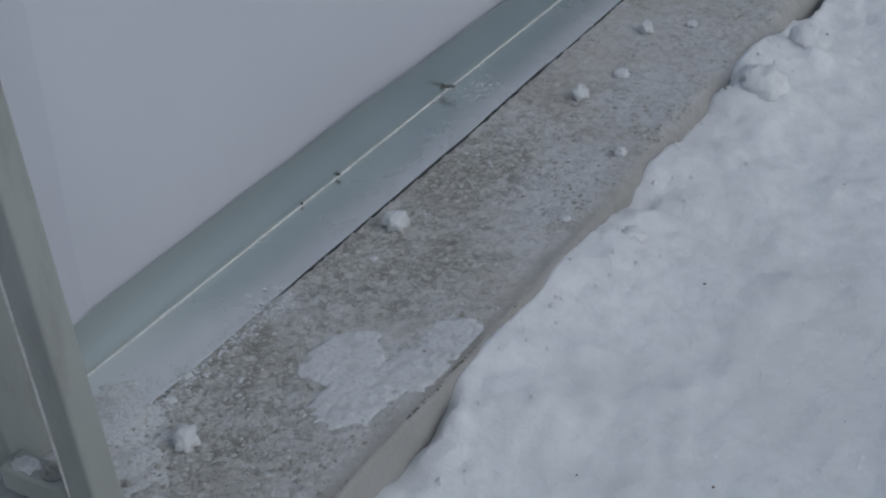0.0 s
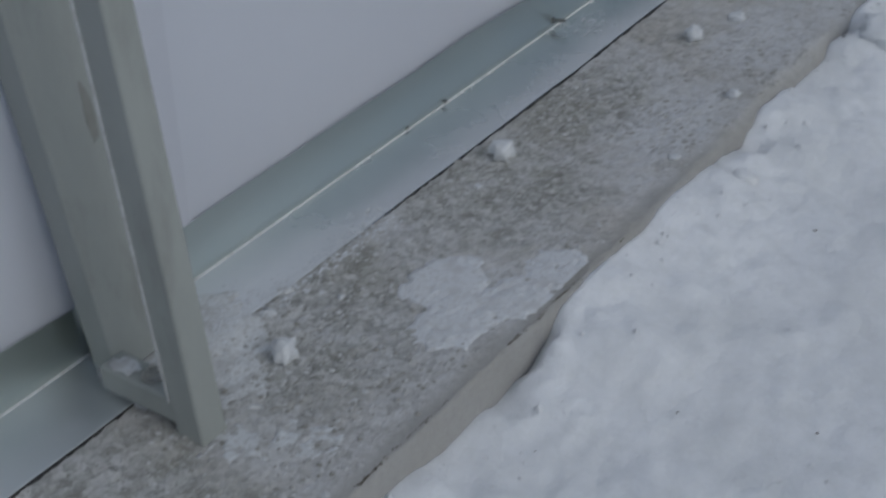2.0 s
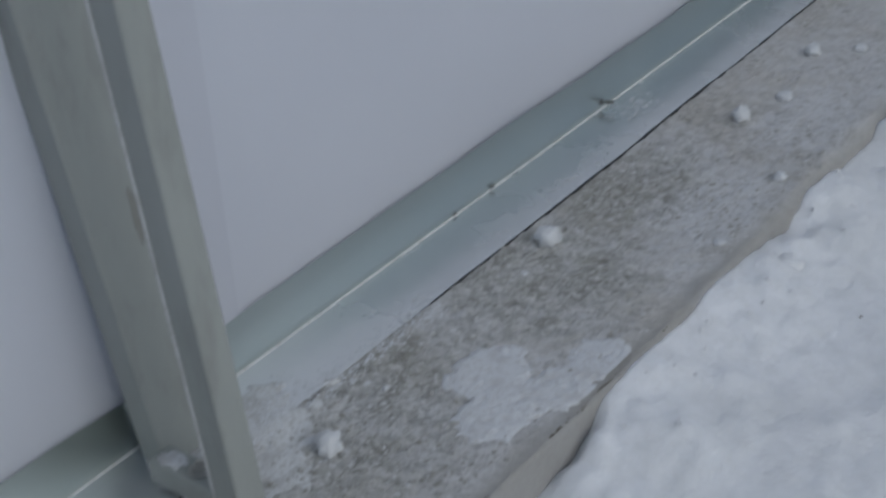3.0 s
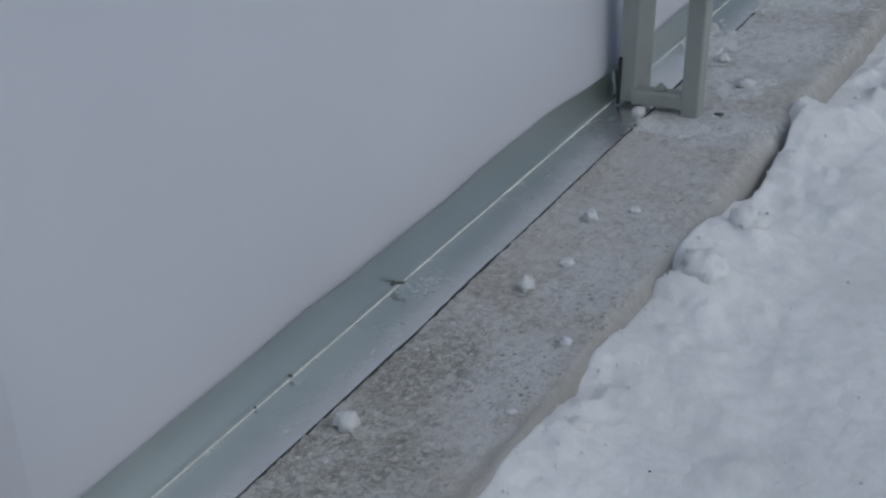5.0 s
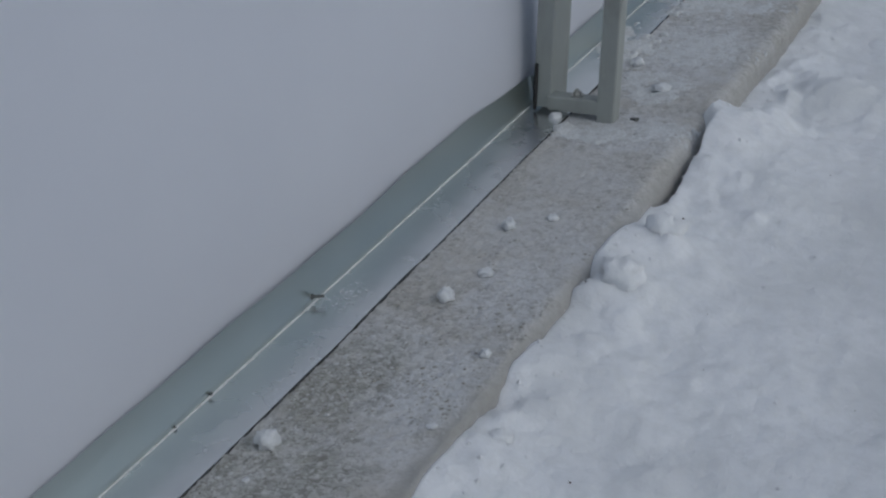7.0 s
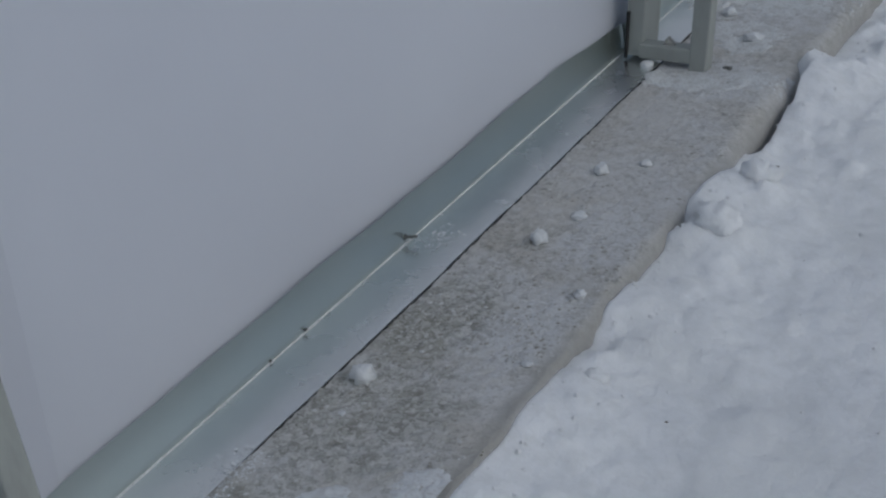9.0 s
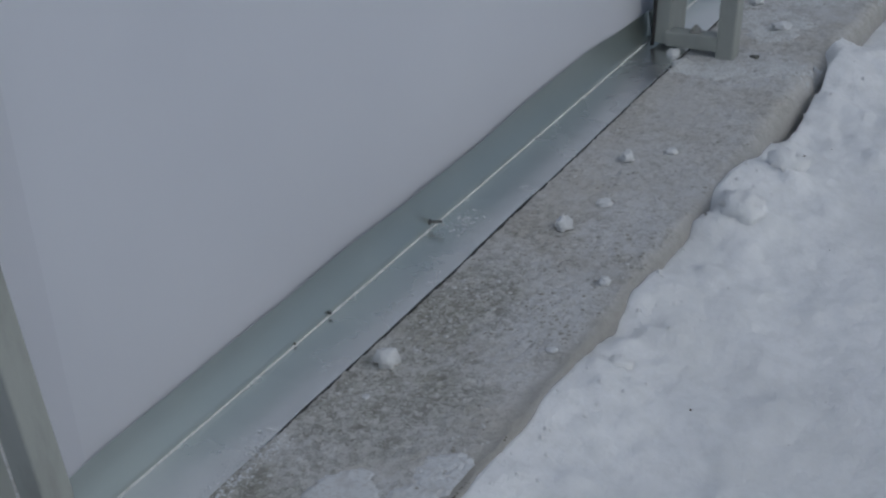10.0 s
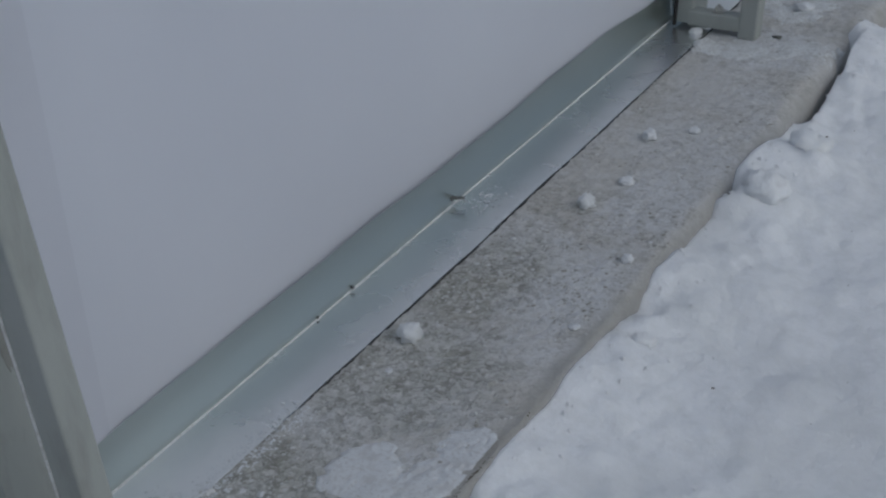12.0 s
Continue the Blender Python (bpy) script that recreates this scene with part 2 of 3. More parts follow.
def box(bm, x0, x1, y0, y1, z0, z1, bevel=0.0):
    """A box between two corners, its edges rounded."""
    made = bmesh.ops.create_cube(bm, size=1.0)["verts"]
    for v in made:
        v.co = Vector((x0 + (v.co.x + 0.5) * (x1 - x0), y0 + (v.co.y + 0.5) * (y1 - y0), z0 + (v.co.z + 0.5) * (z1 - z0)))
    if bevel:
        edges = list({e for v in made for e in v.link_edges})
        bmesh.ops.bevel(bm, geom=edges, offset=bevel, segments=2, affect="EDGES", profile=0.5)
    return bm


def surface(name, xs, ys, height, material, parent=None):
    """A sheet over a grid of x and y at the height that the function gives."""
    nx, ny = len(xs), len(ys)
    verts = [(x, y, height(x, y)) for y in ys for x in xs]
    faces = [(j * nx + i, j * nx + i + 1, (j + 1) * nx + i + 1, (j + 1) * nx + i) for j in range(ny - 1) for i in range(nx - 1)]
    me = bpy.data.meshes.new(name)
    me.from_pydata(verts, [], faces)
    me.materials.append(material)
    me.polygons.foreach_set("use_smooth", [True] * len(faces))
    ob = new(name, me)
    if parent:
        ob.parent = parent
    return ob


def fractal(x, y, scale, octaves=4, seed=0.0):
    return noise.fractal(Vector((x * scale + seed, y * scale - seed, seed * 0.37)), 1.0, 2.0, octaves)


def steps(a, b, n):
    return [a + (b - a) * i / n for i in range(n + 1)]


def along(table, y):
    """A value read off a short table of (y, value), smoothly."""
    if y <= table[0][0]:
        return table[0][1]
    for (a, u), (b, v) in zip(table, table[1:]):
        if y <= b:
            f = (y - a) / (b - a)
            f = f * f * (3 - 2 * f)
            return u + (v - u) * f
    return table[-1][1]


# ---- the concrete foundation ----
Y0, Y1 = -1.9, 3.2
POST_Y = (-0.378, 0.625)


SHOULDER = [(-0.3, 0.0045), (-0.1, 0.005), (0.02, 0.007), (0.10, 0.010), (0.23, 0.014), (0.36, 0.013), (0.46, 0.017), (0.66, 0.020), (0.9, 0.016)]


def beam_edge(y):
    return 0.2055 + 0.0015 * fractal(0, y, 5, 3, 1.0) - 0.006 * max(0.0, min(1.0, (y - 0.0) / 0.5)) + 0.0008 * fractal(0, y, 40, 2, 2.0)


def beam_top(x, y):
    worn = max(0.0, min(1.0, (0.19 - x) / 0.02))
    z = 0.0010 * fractal(x, y, 40, 4, 5.0) + (0.0003 + 0.0009 * worn) * fractal(x, y, 190, 3, 9.0)
    return z - 0.001


def build_beam():
    """The beam's section swept along y: flat top, worn round shoulder, upright outer face, inner face."""
    ys = steps(Y0, -0.75, 40) + steps(-0.745, 0.8, 620) + steps(0.805, 1.35, 110) + steps(1.36, Y1, 60)
    flat = steps(0.0, 1.0, 90)
    verts, rows = [], []
    for y in ys:
        e = beam_edge(y)
        r = max(0.003, along(SHOULDER, y) + 0.0022 * fractal(3, y, 9, 3, 4.0))
        row = [(-0.16, y, -0.35), (-0.16, y, -0.002)]
        for f in flat:
            x = -0.02 + (e - r + 0.02) * f if f > 0 else -0.02
            row.append((x, y, beam_top(x, y)))
        for k in range(1, 8):
            a = k / 7 * math.pi / 2
            row.append((e - r + r * math.sin(a), y, -0.001 - r + r * math.cos(a) + 0.0006 * fractal(k, y, 60, 2, 3)))
        for z in (-0.03, -0.045, -0.06, -0.08, -0.35):
            row.append((e + 0.0012 * fractal(z * 4, y, 14, 3, 6.0) + 0.001, y, z))
        rows.append(row)
    n = len(rows[0])
    verts = [v for row in rows for v in row]
    faces = [(j * n + i, (j + 1) * n + i, (j + 1) * n + i + 1, j * n + i + 1) for j in range(len(ys) - 1) for i in range(n - 1)]
    faces += [tuple(range(n)), tuple(range((len(ys) - 1) * n, len(ys) * n))[::-1]]
    me = bpy.data.meshes.new("foundation_beam")
    me.from_pydata(verts, [], faces)
    me.materials.append(CONCRETE)
    me.polygons.foreach_set("use_smooth", [True] * (len(faces) - 2) + [False] * 2)
    bm = bmesh.new()
    bm.from_mesh(me)
    bmesh.ops.recalc_face_normals(bm, faces=bm.faces)
    bm.to_mesh(me)
    bm.free()
    return tagged(new("foundation_beam", me), "worn grey concrete foundation beam crusted with frost", "foundation", kind="structure")


build_beam()

# ---- snow on the ground ----
SNOW_LINE = [(-0.9, -0.02), (-0.42, -0.015), (-0.344, -0.022), (-0.29, -0.030), (-0.24, -0.029), (-0.208, -0.021), (-0.184, -0.014), (-0.154, -0.007), (-0.11, -0.004), (-0.05, -0.007), (-0.027, -0.003),
             (0.023, -0.006), (0.056, -0.011), (0.095, -0.021), (0.112, -0.012), (0.131, -0.003), (0.166, -0.005), (0.196, -0.013), (0.249, -0.015), (0.28, -0.004), (0.316, 0.004), (0.361, 0.002), (0.39, -0.003), (0.438, -0.017),
             (0.457, -0.016), (0.51, -0.020), (0.581, -0.010), (0.628, 0.008), (0.665, 0.012), (0.685, 0.010), (0.705, -0.022), (0.75, -0.026), (0.9, -0.03), (1.3, -0.02)]
# clumps of broken snow along the beam: x, y, radius, height
CLUMPS = [(0.240, 0.30, 0.034, 0.010), (0.238, 0.405, 0.030, 0.010), (0.232, 0.625, 0.030, 0.012), (0.234, 0.565, 0.030, 0.008), (0.30, 0.545, 0.05, 0.010), (0.245, 0.10, 0.028, 0.005),
          (0.232, 0.02, 0.024, 0.006), (0.26, -0.16, 0.03, 0.008), (0.27, 0.20, 0.03, 0.007), (0.33, 0.02, 0.05, 0.007), (0.38, 0.24, 0.06, 0.008), (0.25, 0.72, 0.03, 0.02), (0.29, 0.85, 0.05, 0.02)]

_rnd = random.Random(41)
for _ in range(150):
    CLUMPS.append((0.212 + 0.14 * _rnd.random() ** 2, _rnd.uniform(-0.6, 1.1), _rnd.uniform(0.008, 0.020), _rnd.uniform(0.0010, 0.0040)))

for _ in range(190):
    CLUMPS.append((0.208 + 0.05 * _rnd.random(), _rnd.uniform(-0.6, 1.1), _rnd.uniform(0.007, 0.014), _rnd.uniform(0.001, 0.0035)))


def snow_height(x, y):
    d = max(0.0, x - beam_edge(y))
    near = along(SNOW_LINE, y) + 0.003 * fractal(7, y, 26, 3, 15.0)
    far = -0.055 + 0.008 * fractal(x, y, 2.2, 3, 8.0)
    f = 1 - math.exp(-d / 0.12)
    z = near * (1 - f) + far * f
    rough = min(1.0, 0.35 + d / 0.10)
    z += rough * (0.0045 * fractal(x, y, 6, 3, 11.0) + 0.0026 * abs(fractal(x, y, 22, 3, 13.0)) + 0.0011 * fractal(x, y, 100, 4, 17.0))
    for cx, cy, r, h in CLUMPS:
        if abs(y - cy) > 2 * r or abs(x - cx) > 2 * r:
            continue
        q = ((x - cx) ** 2 + (y - cy) ** 2) / (r * r)
        if q < 4:
            q *= 1 + 0.5 * fractal(x, y, 40, 2, 19.0)
            z += h * math.exp(-1.3 * q)
    inside = beam_edge(y) - x
    if inside > 0:
        z -= 0.5 * inside + 60 * inside * inside
    if d < 0.009:
        gap = min(1.0, 2 * max(0.0, 1 - abs(y - 0.57) / 0.10)) + 0.2 * max(0.0, 1 - abs(y + 0.20) / 0.05) + 0.25 * max(0.0, 1 - abs(y - 0.30) / 0.03)
        z -= min(1.0, gap) * 0.06 * (1 - d / 0.009)
    return z


def build_snow():
    xs = [0.17, 0.18] + steps(0.184, 0.30, 58) + steps(0.303, 0.62, 106) + steps(0.63, 1.0, 24) + [1.1, 1.25, 1.5, 2, 3, 5, 9, 18, 40, 100, 400]
    ys = [-400, -100, -40, -15, -7, -4, -2.5, -1.9, -1.6, -1.3] + steps(-1.1, -0.5, 60) + steps(-0.496, 1.15, 420) + steps(1.16, 1.9, 60) + [2.1, 2.4, 2.8, 3.4, 4.5, 7, 15, 40, 100, 400]
    ob = surface("ground", xs, ys, snow_height, SNOW)
    return tagged(ob, "trodden lumpy white snow beside the foundation", "snow", kind="structure")


build_snow()


def build_inner_ground():
    bm = bmesh.new()
    for x0, x1, y0, y1 in ((-400, -0.40, -400, 400), (-0.40, 0.2, -400, Y0 - 0.01), (-0.40, 0.2, Y1 + 0.01, 400)):
        vs = [bm.verts.new(p) for p in ((x0, y0, -0.06), (x1, y0, -0.06), (x1, y1, -0.06), (x0, y1, -0.06))]
        bm.faces.new(vs)
    # Unseen ground, made white to throw more light through the sheet.
    tagged(part("ground_beyond", bm, SNOW), "unseen flat ground behind the wall, snow-white to brighten the sheet", "ground", kind="structure")

    # Unseen bed, added to darken the lower part of the sheet from behind.
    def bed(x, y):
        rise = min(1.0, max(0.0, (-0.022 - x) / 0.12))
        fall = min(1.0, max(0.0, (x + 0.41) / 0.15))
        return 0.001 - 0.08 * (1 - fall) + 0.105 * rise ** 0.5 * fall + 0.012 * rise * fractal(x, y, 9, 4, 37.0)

    ob = surface("unseen_soil_bed", steps(-0.41, -0.012, 34), steps(Y0 - 0.02, Y1 + 0.02, 160), bed, SOIL)
    return tagged(ob, "unseen dark soil bed added behind the wall to darken its foot", "soil", kind="structure")


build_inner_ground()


# ---- the polycarbonate wall ----
def build_wall():
    wall = tagged(thing("wall_greenhouse"), "milky white polycarbonate greenhouse wall on a concrete base", "wall", kind="structure")
    for a, b in ((Y0 + 0.4, POST_Y[0] + 0.04), (POST_Y[0] + 0.042, POST_Y[1] + 0.05), (POST_Y[1] + 0.052, Y1 - 0.4)):
        part("panel", box(bmesh.new(), -0.009, -0.003, a, b, 0.004, 1.4, 0.0008), SHEET, wall)
    # Strip beside the near post, a little darker than the panels.
    part("panel_strip", box(bmesh.new(), -0.0028, -0.0016, POST_Y[0] + 0.036, -0.266, 0.004, 1.4, 0.0005), SHEET_DARKER, wall, "slightly darker strip of milky polycarbonate beside the post")
    return wall


build_wall()


# ---- the galvanised base flashing ----
def build_flashing(y0, y1, screws=(), sheet=ZINC_FROSTED_LIT):
    fl = tagged(thing("base_flashing", (0, y0, 0)), "bent galvanised steel flashing strip lying on the concrete", "flashing", "flashing strips")
    n = int((y1 - y0) / 0.008)
    ys = steps(y0, y1, n)
    upright, flat, bead, shade = [], [], [], []
    for y in ys:
        f = (y - y0) / (y1 - y0)
        top = 0.0345 - 0.003 * max(0.0, 1 - 9 * f) + 0.0085 * min(1.0, 6 * min(f, 1 - f)) + 0.0012 * math.sin(17 * y + 1.0) + 0.0006 * math.sin(41 * y)
        out = 0.0015 * math.sin(7.0 * y + 0.5) * (1 if 0.03 < f < 0.97 else 0.3)
        edge = 0.057 - 0.005 * max(0.0, (y - 0.1) / 0.5) + 0.0004 * math.sin(23 * y) + 0.0002 * math.sin(71 * y)
        lift = 0.0012 + 0.0003 * math.sin(11 * y) + 0.0003 * math.sin(37 * y)
        upright.append([(0.0004 + out, top), (0.0004 + out, top - 0.0006), (0.0012 + out * 0.8, top * 0.75), (0.0020 + out * 0.5, top * 0.45), (0.0027, 0.009), (0.0028, 0.0023)])
        bend = [(0.0028 + 0.0006 * (1 - math.cos(a)), 0.0016 + 0.0006 * (1 - math.sin(a))) for a in (k * math.pi / 12 for k in range(7))]
        flat.append(bend + [(0.0055, 0.00155), (0.012, 0.0015), (0.024, 0.0014 + 0.3 * (lift - 0.0012)), (0.040, 0.0013 + 0.7 * (lift - 0.0012)), (edge - 0.001, lift), (edge, lift)])
        # Thin pale bead of uneven width along the fold.
        w = max(0.0, 0.00045 + 0.00014 * fractal(2, y, 45, 3, 7.0))
        bead.append([(0.0027, 0.0025 + 0.7 * w), (0.0030 + 0.5 * w, 0.0022 + 0.5 * w), (0.0036 + 0.8 * w, 0.0017)])
        # Black strip stands in for the thin shadow line under the flange edge.
        rag = max(-0.0012, -0.0001 + 0.0006 * fractal(4, y, 60, 4, 3.0))
        if sheet is ZINC_FROSTED_LIT and y < -0.13:
            rag -= 0.003 * min(1.0, (-0.13 - y) / 0.05)
        shade.append([(0.03, -0.0004), (edge + rag, lift - 0.0012), (edge + rag + 0.0002, -0.003)])
    for name, rows in (("upright_flange", upright), ("flat_flange", flat), ("fold_bead", bead), ("shade_strip", shade)):
        bm = bmesh.new()
        t = 0.0001 if name == "fold_bead" else 0.0005
        # the bent sheet's section, closed by its own back a sheet's thickness behind it
        loops = [row + [(x - t, z - t) for x, z in reversed(row)] for row in rows]
        grid = [[bm.verts.new((x, y - y0, z)) for x, z in loop] for y, loop in zip(ys, loops)]
        for a, b in zip(grid, grid[1:]):
            for k in range(len(a)):
                q = (k + 1) % len(a)
                bm.faces.new((a[k], a[q], b[q], b[k]))
        bm.faces.new(grid[0])
        bm.faces.new(grid[-1])
        part(name, bm, {"upright_flange": ZINC_SHADED, "flat_flange": sheet, "fold_bead": FROST_AND_GLINT, "shade_strip": RUBBER_AND_SHADE}[name], fl, {"fold_bead": "thin pale line in the fold", "shade_strip": "ragged black strip in place of the shadow under the flange edge"}.get(name, ""), True)
    for x, y, z, ln, tilt in screws:
        bm = bmesh.new()
        bmesh.ops.create_cone(bm, cap_ends=True, segments=10, radius1=0.0013, radius2=0.0009, depth=ln, matrix=Matrix.Translation((0, 0, ln / 2)))
        for k in range(int(ln / 0.0016)):
            bmesh.ops.create_cone(bm, cap_ends=True, segments=10, radius1=0.0016, radius2=0.0012, depth=0.0006, matrix=Matrix.Translation((0, 0, 0.002 + 0.0016 * k)))
        if ln > 0.005:
            bmesh.ops.create_cone(bm, cap_ends=True, segments=14, radius1=0.0030, radius2=0.0024, depth=0.0012, matrix=Matrix.Translation((0, 0, 0.0006)))
        sc = part("screw", bm, SCREW, fl, "thin dark self-tapping screw poking through")
        sc.matrix_local = pose(x, y - y0, z, *tilt)
    return fl


build_flashing(Y0 + 0.4, POST_Y[0] + 0.014, (), ZINC_DULL)
build_flashing(POST_Y[0] + 0.016, POST_Y[1] + 0.016, [(0.0026, 0.160, 0.0085, 0.0115, (0, 80, 5)), (0.0030, 0.002, 0.0052, 0.0016, (0, 90, 0)), (0.0030, -0.045, 0.0036, 0.0010, (0, 90, 0))])
build_flashing(POST_Y[1] + 0.018, Y1 - 0.4)


# ---- the double-tube posts ----
def tube(x0, x1, y0, y1, z0, z1, lean):
    """A square tube, its corners rounded, leaning by so much for each metre of height."""
    bm = box(bmesh.new(), x0, x1, y0, y1, z0, z1)
    edges = [e for e in bm.edges if abs(e.verts[0].co.z - e.verts[1].co.z) > 0.5 * (z1 - z0)] if z1 - z0 > x1 - x0 else [e for e in bm.edges if abs(e.verts[0].co.x - e.verts[1].co.x) > 0.5 * (x1 - x0)]
    bmesh.ops.bevel(bm, geom=edges, offset=0.0022, segments=3, affect="EDGES", profile=0.5)
    if z1 - z0 > 0.5:
        cut = bmesh.ops.bisect_plane(bm, geom=list(bm.verts) + list(bm.edges) + list(bm.faces), plane_co=(0, 0, 0.38), plane_no=(0, 0, 1))
    for v in bm.verts:
        v.co.x += lean[0] * min(v.co.z, 0.38)
        v.co.y += lean[1] * min(v.co.z, 0.38)
    return bm


def build_post(y, lean, shift, seal, inner=0.0, outer=0.0, bead=False, back=-0.005, tip=(0, 0)):
    post = tagged(thing("arch_post", (shift, y, 0)), "grey-green painted double-tube steel post bolted over the flashing", "post", "posts of the greenhouse frame")
    upright = part("inner_tube", tube(0.005 + inner, 0.026 + inner, back, back + 0.047, 0.007, 1.4, (lean[0] + tip[0], lean[1] + tip[1])), PAINT, post)
    if bead:
        bm = bmesh.new()
        bmesh.ops.create_icosphere(bm, subdivisions=3, radius=1.0)
        for v in bm.verts:
            k = 1 + 0.5 * noise.fractal(v.co * 1.3, 1.0, 2.0, 3)
            z = 0.166 + 0.017 * k * v.co.z
            v.co = Vector((0.0260 + inner + 0.0004 * v.co.x + (lean[0] + tip[0]) * z, 0.036 + 0.0030 * k * v.co.y + (lean[1] + tip[1]) * z, z))
        part("scuff", bm, SCUFF, upright, "dark scuff mark in the paint", True)
    part("outer_tube", tube(0.084 + outer, 0.104 + outer, -0.010, 0.010, -0.001, 1.4, lean), PAINT, post)
    nut = 0.066 if bead else 0.063
    sp = part("spreader", tube(0.025 + inner, 0.086 + outer, -0.0092, 0.0092, 0.0055, 0.0222, (0, 0)), PAINT, post)
    bm = bmesh.new()
    bmesh.ops.create_cone(bm, cap_ends=True, segments=18, radius1=0.0072, radius2=0.0072, depth=0.0014, matrix=Matrix.Translation((nut, 0.001, 0.0229)))
    bmesh.ops.create_cone(bm, cap_ends=True, segments=6, radius1=0.0048, radius2=0.0044, depth=0.004, matrix=Matrix.Translation((nut, 0.001, 0.0254)))
    bmesh.ops.create_cone(bm, cap_ends=True, segments=10, radius1=0.0022, radius2=0.0020, depth=0.003, matrix=Matrix.Translation((nut, 0.001, 0.0285)))
    part("bolt", bm, BOLT, sp, "zinc bolt with a washer")
    if bead:
        bm = bmesh.new()
        bmesh.ops.create_icosphere(bm, subdivisions=3, radius=1.0)
        for v in bm.verts:
            k = 1 + 0.5 * noise.fractal(v.co * 1.7, 1.0, 2.0, 3)
            v.co = Vector((0.047 + 0.010 * k * v.co.x, -0.001 + 0.006 * k * v.co.y, 0.0222 + 0.0011 * k * v.co.z))
        part("frost_crust", bm, FROST_AND_GLINT, sp, "thin crust of frost", True)
    if seal:
        strip = tube(0.0058 + inner, 0.0100 + inner, -0.0090, -0.0045, 0.004, seal, lean)
        part("seal", strip, RUBBER_AND_SHADE, post, "black rubber seal")
    if bead:
        # Pale strip added as the highlight down the outer tube's lit edge.
        part("edge_highlight", tube(0.0833 + outer, 0.0844 + outer, -0.0106, -0.0094, 0.022, 1.4, lean), FROST_AND_GLINT, post, "pale strip in place of the lit tube edge")
    return post


build_post(POST_Y[0], (-0.055, -0.04), 0.004, 0, 0.009, 0.006, True, 0.003, (-0.034, -0.03))
build_post(POST_Y[1], (0.08, 0.03), -0.002, 0.056, 0.007, 0.0035)

# ---- snow lying on the beam ----
# drifts: x, y, radius in x, radius in y, turn in degrees, thickness
DRIFTS = [(0.137, -0.186, 0.027, 0.032, 0, 1.3), (0.186, -0.134, 0.023, 0.024, 0, 1.25), (0.163, -0.215, 0.024, 0.031, 0, 1.25),
          (0.042, -0.325, 0.055, 0.058, 0, 1.1), (0.046, -0.290, 0.045, 0.045, 0, 0.55), (0.100, -0.335, 0.028, 0.045, 0, 0.7), (0.125, -0.378, 0.03, 0.022, 0, 0.65), (0.155, -0.35, 0.03, 0.022, 0, 0.5), (0.17, -0.42, 0.03, 0.03, 0, 0.45),
          (0.100, 0.585, 0.055, 0.026, 0, 0.95), (0.155, 0.605, 0.040, 0.035, 0, 0.85), (0.11, 0.73, 0.05, 0.06, 0, 0.8), (0.03, 0.85, 0.04, 0.08, 0, 0.7), (0.12, 0.86, 0.07, 0.09, 0, 0.8), (0.1, 1.05, 0.09, 0.1, 0, 0.8)]


def drift_height(x, y, drifts=DRIFTS[3:]):
    m = 0.0
    for cx, cy, rx, ry, turn, k in drifts:
        dx, dy = x - cx, y - cy
        if abs(dx) > 0.16 or abs(dy) > 0.25:
            continue
        c, s = math.cos(radians(turn)), math.sin(radians(turn))
        q = ((dx * c + dy * s) / rx) ** 2 + ((dy * c - dx * s) / ry) ** 2
        m = max(m, k * max(0.0, 1.25 - 0.75 * q))
    n = 0.38 * fractal(x, y, 34, 4, 21.0) + 0.34 * fractal(x, y, 150, 4, 23.0)
    v = min(m, 1.1) + n - 0.62
    f = max(0.0, min(1.0, (0.075 - x) / 0.019))
    base = f * f * (3 - 2 * f) * (0.0030 - 0.0001 * min(1.0, x / 0.05))
    h = base - 0.0012 + 0.0034 * max(-0.8, min(0.55, v)) + 0.0003 * fractal(x, y, 300, 2, 2.0) - 0.012 * min(1.0, 4 * max(0.0, -v - 0.05))
    e = beam_edge(y)
    if x > e - 0.006:
        h -= 0.5 * (x - e + 0.006) ** 2 / 0.006
    if x > e - 0.0025:
        h -= 0.04
    return h


tagged(surface("snow_dusting", steps(0.004, 0.2, 90), steps(-0.62, 1.2, 720), drift_height, FROST_AND_GLINT), "thin crusty frost and snow on the concrete", "snow", kind="stuff")
for name, drifts, span in (("snow_patch", [DRIFTS[0], DRIFTS[2], (0.178, -0.176, 0.022, 0.028, 0, 1.1)], (0.08, 0.2, -0.31, -0.09)), ("snow_patch", [DRIFTS[1]], (0.13, 0.2, -0.18, -0.07))):
    patch = surface(name, steps(span[0], span[1], 90), steps(span[2], span[3], 150), lambda x, y: drift_height(x, y, drifts) + 0.0001, PATCH)
    tagged(patch, "flat patch of crusted snow frozen on the concrete", "snow patch", "snow patches")


